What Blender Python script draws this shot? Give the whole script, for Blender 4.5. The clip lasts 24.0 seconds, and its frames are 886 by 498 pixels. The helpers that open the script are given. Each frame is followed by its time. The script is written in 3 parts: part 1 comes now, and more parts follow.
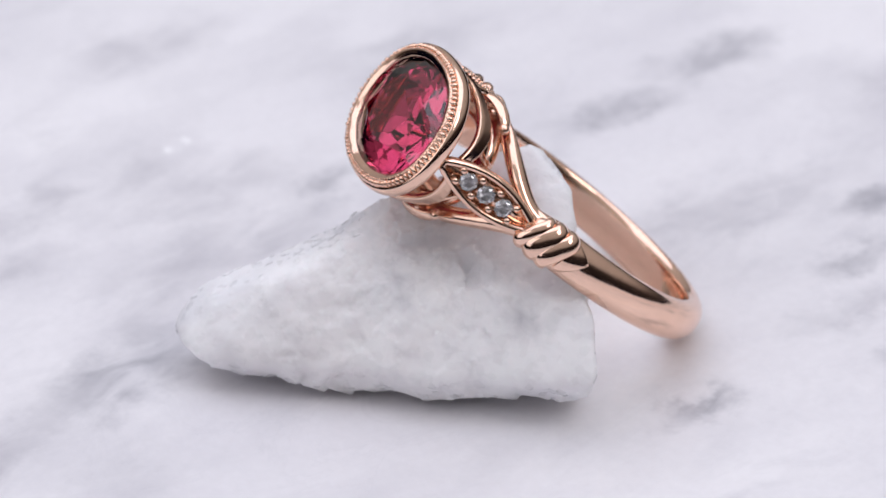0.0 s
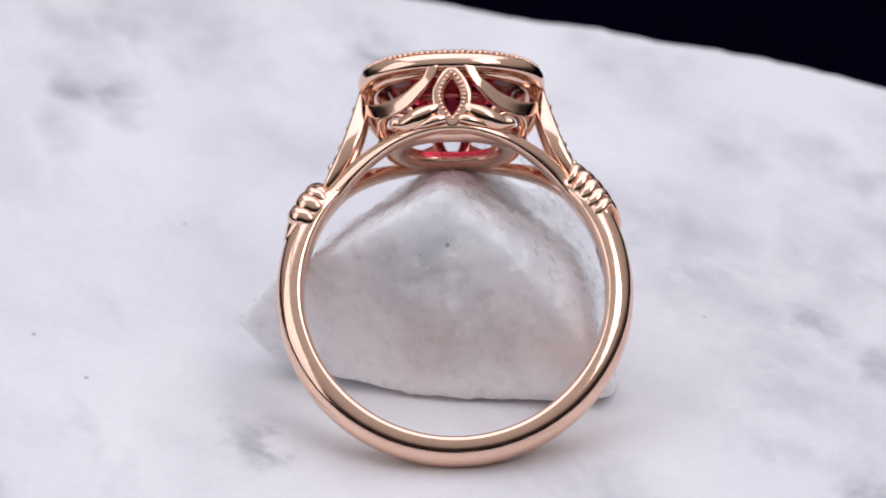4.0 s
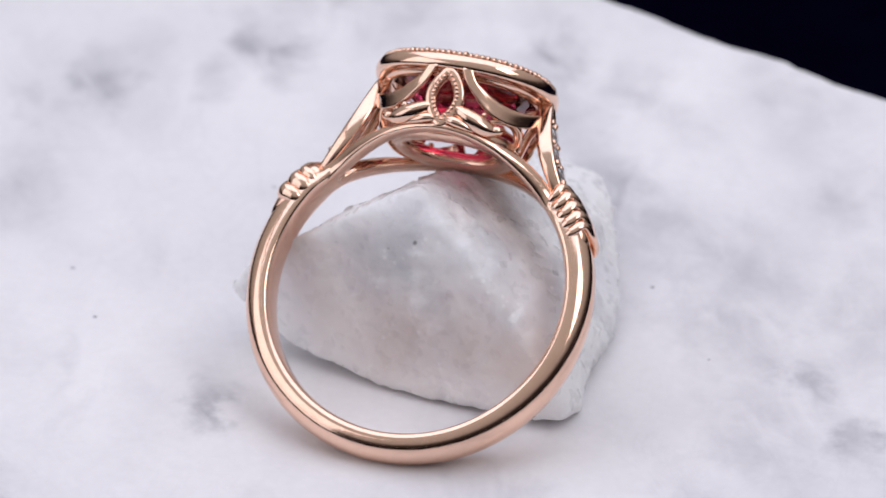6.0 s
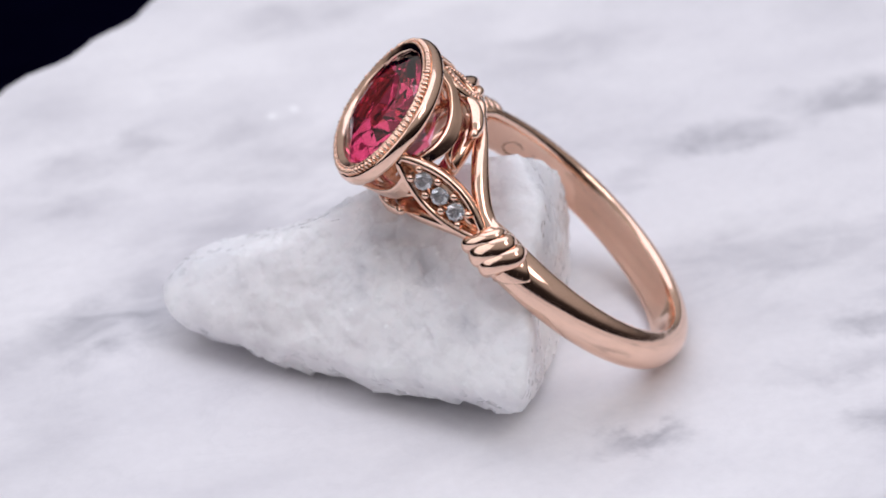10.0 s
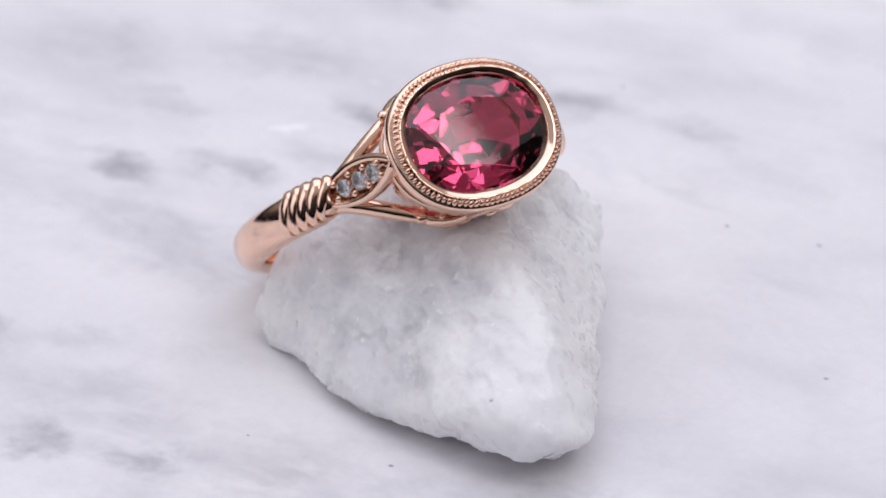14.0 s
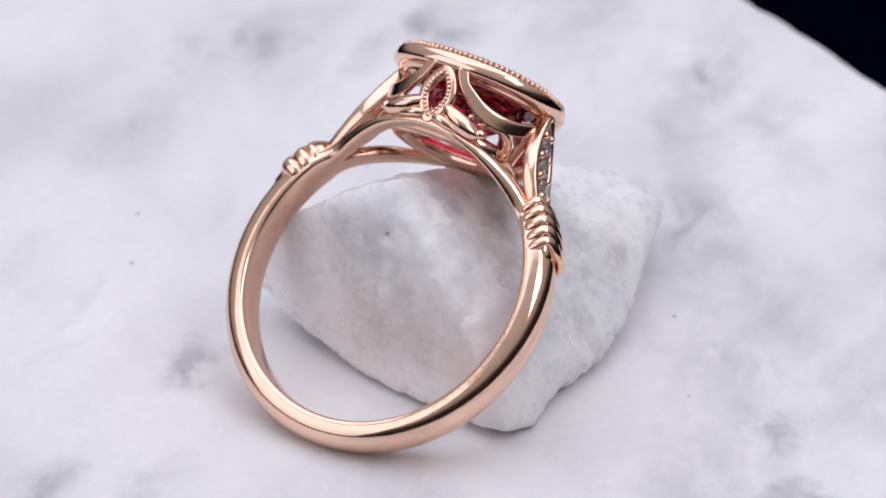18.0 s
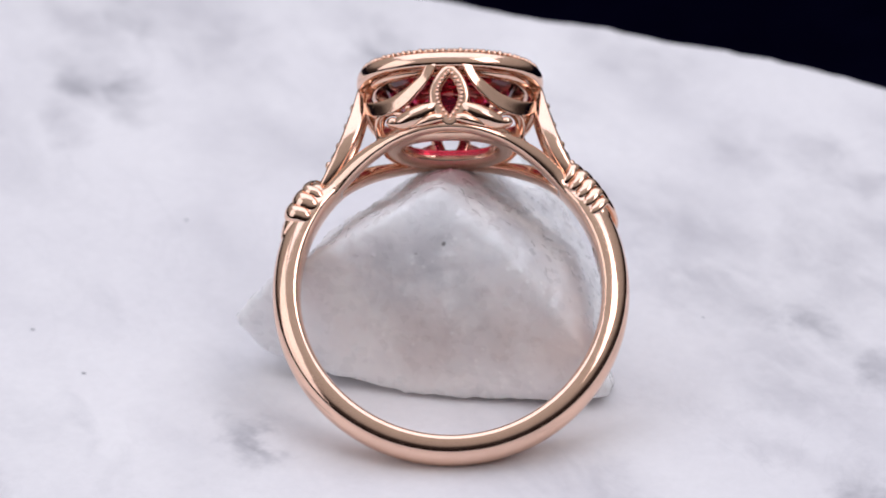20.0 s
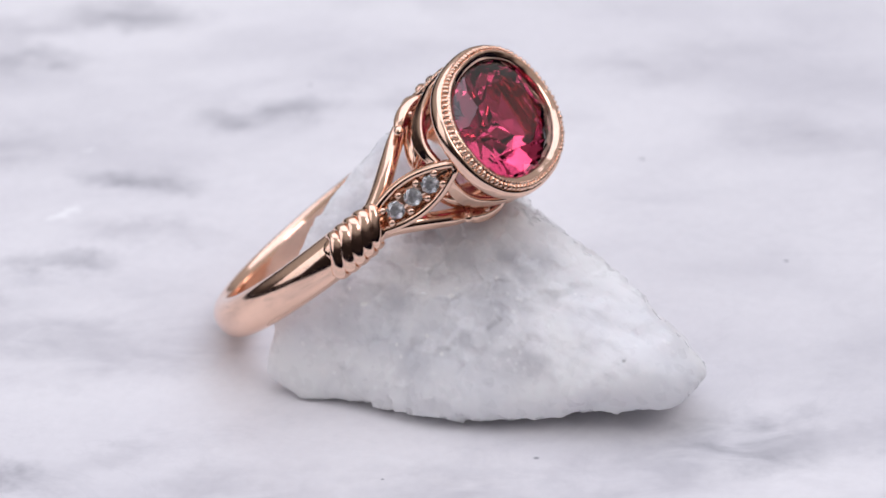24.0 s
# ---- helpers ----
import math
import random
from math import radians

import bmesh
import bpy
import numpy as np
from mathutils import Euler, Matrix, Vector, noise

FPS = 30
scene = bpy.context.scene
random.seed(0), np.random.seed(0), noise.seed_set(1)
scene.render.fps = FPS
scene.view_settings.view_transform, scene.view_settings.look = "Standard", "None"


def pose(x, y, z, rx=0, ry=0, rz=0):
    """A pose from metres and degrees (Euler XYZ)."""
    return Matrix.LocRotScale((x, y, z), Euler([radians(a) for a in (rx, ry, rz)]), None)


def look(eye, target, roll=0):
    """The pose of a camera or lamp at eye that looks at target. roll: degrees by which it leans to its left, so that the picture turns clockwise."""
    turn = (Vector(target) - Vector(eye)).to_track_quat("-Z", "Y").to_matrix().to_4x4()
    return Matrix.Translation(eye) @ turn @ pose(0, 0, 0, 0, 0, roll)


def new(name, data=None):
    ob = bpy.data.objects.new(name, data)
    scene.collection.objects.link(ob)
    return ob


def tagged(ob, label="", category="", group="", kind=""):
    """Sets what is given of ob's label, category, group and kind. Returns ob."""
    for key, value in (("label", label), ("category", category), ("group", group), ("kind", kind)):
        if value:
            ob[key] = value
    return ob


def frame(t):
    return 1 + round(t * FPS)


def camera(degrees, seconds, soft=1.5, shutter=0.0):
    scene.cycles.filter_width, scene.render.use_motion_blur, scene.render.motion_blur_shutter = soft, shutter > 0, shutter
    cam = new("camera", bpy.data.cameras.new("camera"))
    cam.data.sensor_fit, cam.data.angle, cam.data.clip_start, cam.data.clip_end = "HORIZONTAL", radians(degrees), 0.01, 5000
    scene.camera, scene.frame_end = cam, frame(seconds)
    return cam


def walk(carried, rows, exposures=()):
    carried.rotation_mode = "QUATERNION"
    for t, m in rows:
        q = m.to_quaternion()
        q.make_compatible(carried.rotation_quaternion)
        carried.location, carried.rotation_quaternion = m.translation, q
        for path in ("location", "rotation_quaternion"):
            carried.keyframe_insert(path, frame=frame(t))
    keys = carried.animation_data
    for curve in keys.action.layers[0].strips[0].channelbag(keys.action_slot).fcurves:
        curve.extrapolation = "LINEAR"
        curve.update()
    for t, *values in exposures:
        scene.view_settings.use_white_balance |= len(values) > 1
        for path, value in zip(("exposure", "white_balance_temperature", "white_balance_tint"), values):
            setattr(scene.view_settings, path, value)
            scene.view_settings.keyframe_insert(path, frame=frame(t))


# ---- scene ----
cam = camera(11.884, 24.0, 1.6)
cam.data.dof.use_dof = True
cam.data.dof.focus_distance = 0.232
cam.data.dof.aperture_fstop = 62.0

# The camera stands before a turntable whose axis is the z axis; it sways by a few hundredths of a degree.
EYE = Vector((0.0, -0.208, 0.12753))


def camera_pose(pan, tilt):
    p, t = radians(pan - 0.1155), radians(tilt + 30.2558)
    ahead = Vector((math.sin(p) * math.cos(t), math.cos(p) * math.cos(t), -math.sin(t)))
    return look(EYE, EYE + ahead, -1.12)


SWAY = [(0, -0.137, -0.000), (1, -0.068, 0.015), (2, -0.046, 0.008), (3.5, -0.046, 0.015), (5, -0.061, -0.008), (6, -0.046, -0.000), (7, -0.015, 0.015), (8, -0.000, 0.023), (9, 0.053, 0.023), (10, 0.106, 0.015), (11.5, 0.091, -0.023), (13, 0.046, -0.053), (14, -0.000, -0.046), (15.5, -0.030, -0.023), (17, -0.030, -0.000), (18.3, -0.023, 0.030), (20.5, -0.015, 0.023), (22, -0.015, -0.008), (24, -0.038, -0.015)]
walk(cam, [(t, camera_pose(p, q)) for t, p, q in SWAY])

# The table's turn in degrees: back, then forward, then back again.
TURN = [(0, -71.7), (0.5, -84.9), (1, -98.3), (1.5, -111.7), (2, -125.2), (2.5, -138.9), (3.5, -166.4), (4.5, -194.5), (5, -208.6), (5.22, -213.8), (5.5, -211.9), (6, -198.9), (6.5, -185.8), (7, -172.4), (7.5, -158.9), (8, -145.1), (8.5, -131.2), (9, -117.0), (9.5, -102.7), (10, -88.1), (10.5, -73.4), (11.5, -44.6), (12.5, -14.2), (13, 0.2), (13.5, 14.7), (14, 29.1), (14.5, 43.5), (15, 57.9), (15.5, 72.3), (16, 86.7), (16.5, 101.1), (17, 115.6), (17.5, 130.0), (18, 144.4), (18.5, 158.8), (19, 172.6), (19.55, 183.5), (20, 178.5), (20.5, 165.4), (21, 151.0), (21.5, 136.5), (22, 122.1), (22.5, 107.7), (23, 93.3), (23.5, 78.9), (24, 64.4)]


# ---------------------------------------------------------------- light
world = bpy.data.worlds.new("studio")
world.use_nodes = True
scene.world = world
wnt = world.node_tree
wbg = wnt.nodes["Background"]
# dim room: pale toward the ceiling and behind the table, dark on the camera's side
wtc = wnt.nodes.new("ShaderNodeTexCoord")
wdot = wnt.nodes.new("ShaderNodeVectorMath")
wdot.operation = "DOT_PRODUCT"
wdot.inputs[1].default_value = (0.0, 0.20, 0.86)
wramp = wnt.nodes.new("ShaderNodeValToRGB")
wnt.links.new(wtc.outputs["Generated"], wdot.inputs[0])
wnt.links.new(wdot.outputs["Value"], wramp.inputs[0])
while len(wramp.color_ramp.elements) < 4:
    wramp.color_ramp.elements.new(0.5)
for stop, (at, tone) in zip(wramp.color_ramp.elements, ((0.0, (0.022, 0.017, 0.017)), (0.14, (0.050, 0.041, 0.041)), (0.30, (0.42, 0.40, 0.40)), (1.0, (0.74, 0.72, 0.73)))):
    stop.position, stop.color = at, (*tone, 1)
wnt.links.new(wramp.outputs[0], wbg.inputs[0])
wbg.inputs[1].default_value = 0.75
scene.view_settings.exposure = 0.0


def softbox(name, eye, target, sx, sy, watts, colour):
    data = bpy.data.lights.new(name, "AREA")
    data.shape, data.size, data.size_y = "RECTANGLE", sx, sy
    data.energy, data.color = watts, colour
    ob = new(name, data)
    ob.matrix_world = look(Vector(eye), Vector(target))
    return ob


softbox("overhead_softbox", (0.0, 0.17, 0.55), (0, 0.08, 0), 0.90, 0.70, 2.22, (0.92, 0.955, 1.16))
softbox("left_softbox", (-0.50, -0.20, 0.28), (0, 0, 0.01), 0.42, 0.48, 0.66, (0.97, 0.96, 1.06))
# unseen lamp on the camera's side, added for sparkle and brightness
softbox("added_sparkle_lamp", (0.30, -0.24, 0.47), (0, 0, 0.015), 0.24, 0.24, 0.62, (1.0, 0.97, 1.0))


# ---------------------------------------------------------------- materials
def material(name):
    m = bpy.data.materials.new(name)
    m.use_nodes = True
    nt = m.node_tree
    bsdf = nt.nodes["Principled BSDF"]
    return m, nt, bsdf


def node(nt, kind, **values):
    n = nt.nodes.new(kind)
    for key, value in values.items():
        n.inputs[key].default_value = value
    return n


def ramp(nt, source, stops):
    n = nt.nodes.new("ShaderNodeValToRGB")
    while len(n.color_ramp.elements) < len(stops):
        n.color_ramp.elements.new(0.5)
    for e, (p, c) in zip(n.color_ramp.elements, stops):
        e.position, e.color = p, (*c, 1) if len(c) == 3 else c
    nt.links.new(source, n.inputs[0])
    return n


def bump(nt, bsdf, height, strength, distance):
    b = nt.nodes.new("ShaderNodeBump")
    b.inputs["Strength"].default_value, b.inputs["Distance"].default_value = strength, distance
    nt.links.new(height, b.inputs["Height"])
    nt.links.new(b.outputs["Normal"], bsdf.inputs["Normal"])


def coords(nt, scale=(1, 1, 1), turn=0.0):
    tc = nt.nodes.new("ShaderNodeTexCoord")
    mp = nt.nodes.new("ShaderNodeMapping")
    mp.inputs["Scale"].default_value = scale
    mp.inputs["Rotation"].default_value = (0, 0, radians(turn))
    nt.links.new(tc.outputs["Object"], mp.inputs["Vector"])
    return mp.outputs["Vector"]


def noise_node(nt, vec, scale, detail=4.0, rough=0.55, distort=0.0):
    n = node(nt, "ShaderNodeTexNoise", Scale=scale, Detail=detail, Roughness=rough, Distortion=distort)
    nt.links.new(vec, n.inputs["Vector"])
    return n.outputs["Fac"]


def mix_colour(nt, fac, a, b, mode="MIX"):
    n = nt.nodes.new("ShaderNodeMix")
    n.data_type, n.blend_type = "RGBA", mode
    for socket, value in ((n.inputs[0], fac), (n.inputs[6], a), (n.inputs[7], b)):
        if hasattr(value, "links"):
            nt.links.new(value, socket)
        else:
            socket.default_value = value if isinstance(value, float) else (*value, 1)
    return n.outputs[2]


def gold_material(name="rose_gold", dull=1.0, rough=0.0):
    m, nt, b = material(name)
    vec = coords(nt)
    f = noise_node(nt, vec, 900, 3)
    c = ramp(nt, f, [(0.3, (0.90 * dull, 0.605 * dull, 0.46 * dull)), (0.7, (0.94 * dull, 0.64 * dull, 0.495 * dull))])
    nt.links.new(c.outputs[0], b.inputs["Base Color"])
    b.inputs["Metallic"].default_value = 1.0
    r = ramp(nt, noise_node(nt, vec, 2500, 4), [(0.3, (0.10 + rough,) * 3), (0.7, (0.16 + rough,) * 3)])
    nt.links.new(r.outputs[0], b.inputs["Roughness"])
    bump(nt, b, noise_node(nt, vec, 420, 3), 0.10, 0.0002)
    return m


def gem_material(name, colour, ior, clear=1.0):
    m, nt, b = material(name)
    b.inputs["Base Color"].default_value = (*colour, 1)
    b.inputs["Transmission Weight"].default_value = clear
    b.inputs["Roughness"].default_value = 0.0
    b.inputs["IOR"].default_value = ior
    return m


STREAK = -62.0   # direction of the veins on the slab, degrees
# grey flecks in the slab, in millimetres from the table's axis: x, y, half length; (-3.4, -19.0) also paints in the
# stone's shadow
DARK_FLECKS_AND_SHADE = ((20.6, 22.3, 3.0), (9.7, 26.0, 2.6), (-3.4, -19.0, 4.6), (23.0, -31.3, 3.6), (4.9, -35.6, 4.0), (-20.8, -0.6, 3.0),
               (-22.9, 18.2, 3.0), (-27.8, 26.5, 3.6), (-6.9, 28.6, 1.9), (28.8, 37.5, 3.6), (31.5, -23.8, 3.4), (-1.2, 25.5, 2.4), (-24.0, 2.8, 2.6), (11.0, 10.5, 2.3), (20.9, 39.8, 2.6), (21.9, -40.8, 2.2))
# fainter flecks; the large ones round the stone paint its soft shadow into the marble
SOFT_FLECKS_AND_SHADE = ((23.6, 43.0, 3.6), (4.5, 22.0, 2.6), (-18.2, 12.5, 2.0), (31.0, -9.7, 3.6), (25.0, -40.0, 4.5), (17.2, -38.5, 5.5), (-10.9, -35.3, 3.6),
               (-17.4, -22.5, 3.2), (-22.4, -21.5, 3.2), (-25.4, -12.5, 4.0), (-35.3, 9.3, 4.5), (8.6, 36.7, 4.4), (-41.8, -7.0, 4.0), (-15.2, -5.7, 5.0), (-22.0, -8.0, 6.0), (-19.5, 4.5, 4.5), (-9.0, 20.5, 4.5),
               (36.6, 2.3, 4.5), (-13.4, 43.7, 4.0), (-2.4, -31.5, 3.6), (-21.2, 36.8, 3.6), (0.2, 43.8, 4.2), (-1.0, 35.2, 2.4), (-8.4, 16.5, 4.6), (25.2, 14.4, 2.2),
               (25.2, -26.5, 2.4), (2.1, -28.2, 3.0), (34.0, -19.4, 2.8), (-24.4, -17.5, 2.4), (-14.6, -12.4, 4.6), (-9.5, -15.5, 4.0))

# tiny dark specks in the slab
DARK_SPECKS = ((20.9, 3.4, 0.12), (24.3, -1.4, 0.12), (16.3, -14.0, 0.11), (-9.1, -9.2, 0.12), (24.9, 21.8, 0.10), (-14.4, -2.4, 0.07))
# glints of crystals in the slab, painted as white spots
PAINTED_GLINTS = ((3.7, 27.7, 0.45), (-27.5, -9.7, 0.5), (-28.6, -8.2, 0.3), (12.5, 31.0, 0.3))


def flecks(nt, vec, rows, flat):
    """Sum of soft long spots at the given places."""
    total = None
    for x, y, half in rows:
        mp = nt.nodes.new("ShaderNodeMapping")
        mp.vector_type = "TEXTURE"
        mp.inputs["Location"].default_value = (x * 0.001, y * 0.001, 0)
        mp.inputs["Rotation"].default_value = (0, 0, radians(STREAK + 14 * math.sin(x * 1.7 + y)))
        mp.inputs["Scale"].default_value = (half * 0.0018, half * flat * 0.0018, 1)
        nt.links.new(vec, mp.inputs["Vector"])
        ln = nt.nodes.new("ShaderNodeVectorMath")
        ln.operation = "LENGTH"
        nt.links.new(mp.outputs[0], ln.inputs[0])
        mr = nt.nodes.new("ShaderNodeMapRange")
        mr.interpolation_type = "SMOOTHSTEP"
        mr.inputs["From Min"].default_value, mr.inputs["From Max"].default_value = 1.2, 0.0
        nt.links.new(ln.outputs["Value"], mr.inputs["Value"])
        if total is None:
            total = mr.outputs[0]
        else:
            add = nt.nodes.new("ShaderNodeMath")
            add.operation = "MAXIMUM"
            nt.links.new(total, add.inputs[0])
            nt.links.new(mr.outputs[0], add.inputs[1])
            total = add.outputs[0]
    return total


def times(nt, a, b):
    m = nt.nodes.new("ShaderNodeMath")
    m.operation = "MULTIPLY"
    for s, v in zip(m.inputs, (a, b)):
        if isinstance(v, float):
            s.default_value = v
        else:
            nt.links.new(v, s)
    return m.outputs[0]


def marble_material():
    m, nt, b = material("white_marble")
    tc = nt.nodes.new("ShaderNodeTexCoord")
    obj = tc.outputs["Object"]
    # the spots' outlines are pulled about by noise
    wob = node(nt, "ShaderNodeTexNoise", Scale=230.0, Detail=4.0, Roughness=0.6)
    nt.links.new(obj, wob.inputs["Vector"])
    off = nt.nodes.new("ShaderNodeVectorMath")
    off.operation = "MULTIPLY_ADD"
    off.inputs[1].default_value, off.inputs[2].default_value = (0.0075,) * 3, (-0.00375,) * 3
    nt.links.new(wob.outputs["Color"], off.inputs[0])
    at = nt.nodes.new("ShaderNodeVectorMath")
    nt.links.new(obj, at.inputs[0])
    nt.links.new(off.outputs[0], at.inputs[1])
    flat = nt.nodes.new("ShaderNodeVectorMath")
    flat.operation = "MULTIPLY"
    flat.inputs[1].default_value = (1, 1, 0)
    nt.links.new(at.outputs[0], flat.inputs[0])
    dark = flecks(nt, flat.outputs[0], DARK_FLECKS_AND_SHADE, 0.42)
    soft = flecks(nt, flat.outputs[0], SOFT_FLECKS_AND_SHADE, 0.46)
    # veins and clouds run along the streaks
    st = nt.nodes.new("ShaderNodeMapping")
    st.vector_type = "TEXTURE"
    st.inputs["Rotation"].default_value = (0, 0, radians(STREAK))
    st.inputs["Scale"].default_value = (1.75, 1.0, 1.0)
    nt.links.new(obj, st.inputs["Vector"])
    sv = st.outputs[0]
    cloud = ramp(nt, noise_node(nt, sv, 105, 4, 0.5, 0.15), [(0.46, (0, 0, 0)), (0.74, (1, 1, 1))])
    wide = ramp(nt, noise_node(nt, obj, 38, 3, 0.5), [(0.35, (0, 0, 0)), (0.70, (1, 1, 1))])
    thin = ramp(nt, noise_node(nt, sv, 150, 6, 0.65, 0.8), [(0.475, (0, 0, 0)), (0.50, (1, 1, 1)), (0.525, (0, 0, 0))])
    grain = ramp(nt, noise_node(nt, obj, 1400, 5, 0.6), [(0.25, (0.95,) * 3), (0.75, (1.0,) * 3)])
    # the veins are made of fine threads
    fib = nt.nodes.new("ShaderNodeMapping")
    fib.vector_type = "TEXTURE"
    fib.inputs["Rotation"].default_value = (0, 0, radians(STREAK))
    fib.inputs["Scale"].default_value = (1.9, 1.0, 1.0)
    nt.links.new(obj, fib.inputs["Vector"])
    mottle = ramp(nt, noise_node(nt, fib.outputs[0], 420, 3, 0.55, 0.6), [(0.34, (0.34,) * 3), (0.62, (1.0,) * 3)])
    thread = ramp(nt, noise_node(nt, fib.outputs[0], 190, 5, 0.60, 1.2), [(0.50, (0, 0, 0)), (0.72, (1, 1, 1))])
    band = ramp(nt, noise_node(nt, sv, 62, 3, 0.5, 0.4), [(0.42, (0, 0, 0)), (0.66, (1, 1, 1))])
    c = mix_colour(nt, wide.outputs[0], (0.885, 0.87, 0.885), (0.78, 0.765, 0.795))
    c = mix_colour(nt, times(nt, cloud.outputs[0], 0.42), c, (0.50, 0.49, 0.535))
    c = mix_colour(nt, times(nt, times(nt, thin.outputs[0], wide.outputs[0]), 0.08), c, (0.40, 0.40, 0.44))
    c = mix_colour(nt, times(nt, times(nt, thread.outputs[0], band.outputs[0]), 0.36), c, (0.46, 0.455, 0.50))
    c = mix_colour(nt, times(nt, times(nt, soft, mottle.outputs[0]), 0.50), c, (0.44, 0.43, 0.47))
    c = mix_colour(nt, times(nt, times(nt, dark, mottle.outputs[0]), 0.72), c, (0.27, 0.27, 0.31))
    plain = nt.nodes.new("ShaderNodeVectorMath")
    plain.operation = "MULTIPLY"
    plain.inputs[1].default_value = (1, 1, 0)
    nt.links.new(obj, plain.inputs[0])
    c = mix_colour(nt, times(nt, flecks(nt, plain.outputs[0], DARK_SPECKS, 0.8), 0.9), c, (0.20, 0.20, 0.23))
    c = mix_colour(nt, flecks(nt, flat.outputs[0], PAINTED_GLINTS, 0.8), c, (0.97, 0.965, 0.975))
    c = mix_colour(nt, 1.0, c, grain.outputs[0], "MULTIPLY")
    nt.links.new(c, b.inputs["Base Color"])
    b.inputs["Roughness"].default_value = 0.38
    b.inputs["Specular IOR Level"].default_value = 0.35
    bump(nt, b, noise_node(nt, obj, 1500, 5, 0.65), 0.10, 0.0002)
    return m


# grey mineral clouds in the stone (x, y, z, reach), those on the back under the ring painting in its shade too; dark
# specks and white crystals, in millimetres from the table's axis
STONE_CLOUDS_AND_SHADE = ((1.2, 5.95, 8.5, 2.8), (2.7, 5.6, 8.5, 2.5), (-1.1, 6.5, 7.5, 2.4), (-2.0, 1.8, 10.2, 2.4), (-3.9, 4.0, 9.4, 2.6), (-5.0, 5.9, 8.6, 2.3),
                (-3.9, -0.8, 8.3, 2.8), (-4.9, -4.4, 6.6, 2.4), (-2.3, -5.4, 8.2, 2.6), (-3.3, -2.6, 8.2, 2.6), (2.9, -2.7, 8.4, 2.6), (4.6, -1.0, 7.8, 2.2),
                (7.9, 0.5, 5.7, 1.8), (-6.2, -7.0, 4.6, 1.7), (3.6, -5.2, 6.6, 1.8), (1.2, 6.3, 4.2, 2.4), (-6.4, 0.4, 6.8, 1.6), (-1.6, 7.8, 6.4, 2.6), (2.4, 6.4, 6.4, 2.8))
# pinkish, darker tone on the broken back face
STONE_WARM = ((-2.6, 8.0, 5.6, 4.6), (-3.7, 8.2, 7.2, 3.2), (1.4, 6.6, 4.4, 4.2), (-6.0, 7.4, 4.0, 3.6))
STONE_SPECKS = ((0.31, 5.74, 9.60, 0.24), (1.79, 5.76, 9.04, 0.20), (-4.72, -12.51, 4.70, 0.26), (-1.23, -14.17, 4.29, 0.18), (-0.67, -8.36, 6.89, 0.13), (-1.72, -14.17, 4.50, 0.20), (0.58, -14.33, 2.39, 0.18), (-3.01, 5.95, 9.27, 0.13))
STONE_WHITES = ((-5.38, -2.47, 6.65, 0.34), (-7.64, -0.50, 3.71, 0.30), (-0.95, -7.45, 7.26, 0.26), (-7.08, -2.70, 4.10, 0.30), (-2.19, -8.66, 6.42, 0.28), (-7.62, -0.09, 4.30, 0.24), (-7.18, 1.98, 6.04, 0.30), (-6.89, 3.09, 6.60, 0.26), (4.80, -5.37, 5.24, 0.28), (-3.81, -4.41, 7.41, 0.32), (6.35, -3.39, 5.02, 0.28), (-0.87, -10.04, 6.25, 0.28), (3.59, -5.20, 6.14, 0.30), (4.78, -3.85, 6.02, 0.26), (-4.42, -8.00, 5.61, 0.26), (-8.34, 5.38, 3.26, 0.30), (-8.35, 3.57, 2.11, 0.30), (-6.89, -1.59, 4.80, 0.26), (-8.40, -2.35, 2.01, 0.28))


def blotches(nt, vec, rows):
    """Sum of round soft spots in space."""
    total = None
    for x, y, z, reach in rows:
        ds = nt.nodes.new("ShaderNodeVectorMath")
        ds.operation = "DISTANCE"
        ds.inputs[1].default_value = (x * 0.001, y * 0.001, z * 0.001)
        nt.links.new(vec, ds.inputs[0])
        mr = nt.nodes.new("ShaderNodeMapRange")
        mr.interpolation_type = "SMOOTHSTEP"
        mr.inputs["From Min"].default_value, mr.inputs["From Max"].default_value = reach * 0.001, 0.0
        nt.links.new(ds.outputs["Value"], mr.inputs["Value"])
        if total is None:
            total = mr.outputs[0]
        else:
            top = nt.nodes.new("ShaderNodeMath")
            top.operation = "MAXIMUM"
            nt.links.new(total, top.inputs[0])
            nt.links.new(mr.outputs[0], top.inputs[1])
            total = top.outputs[0]
    return total


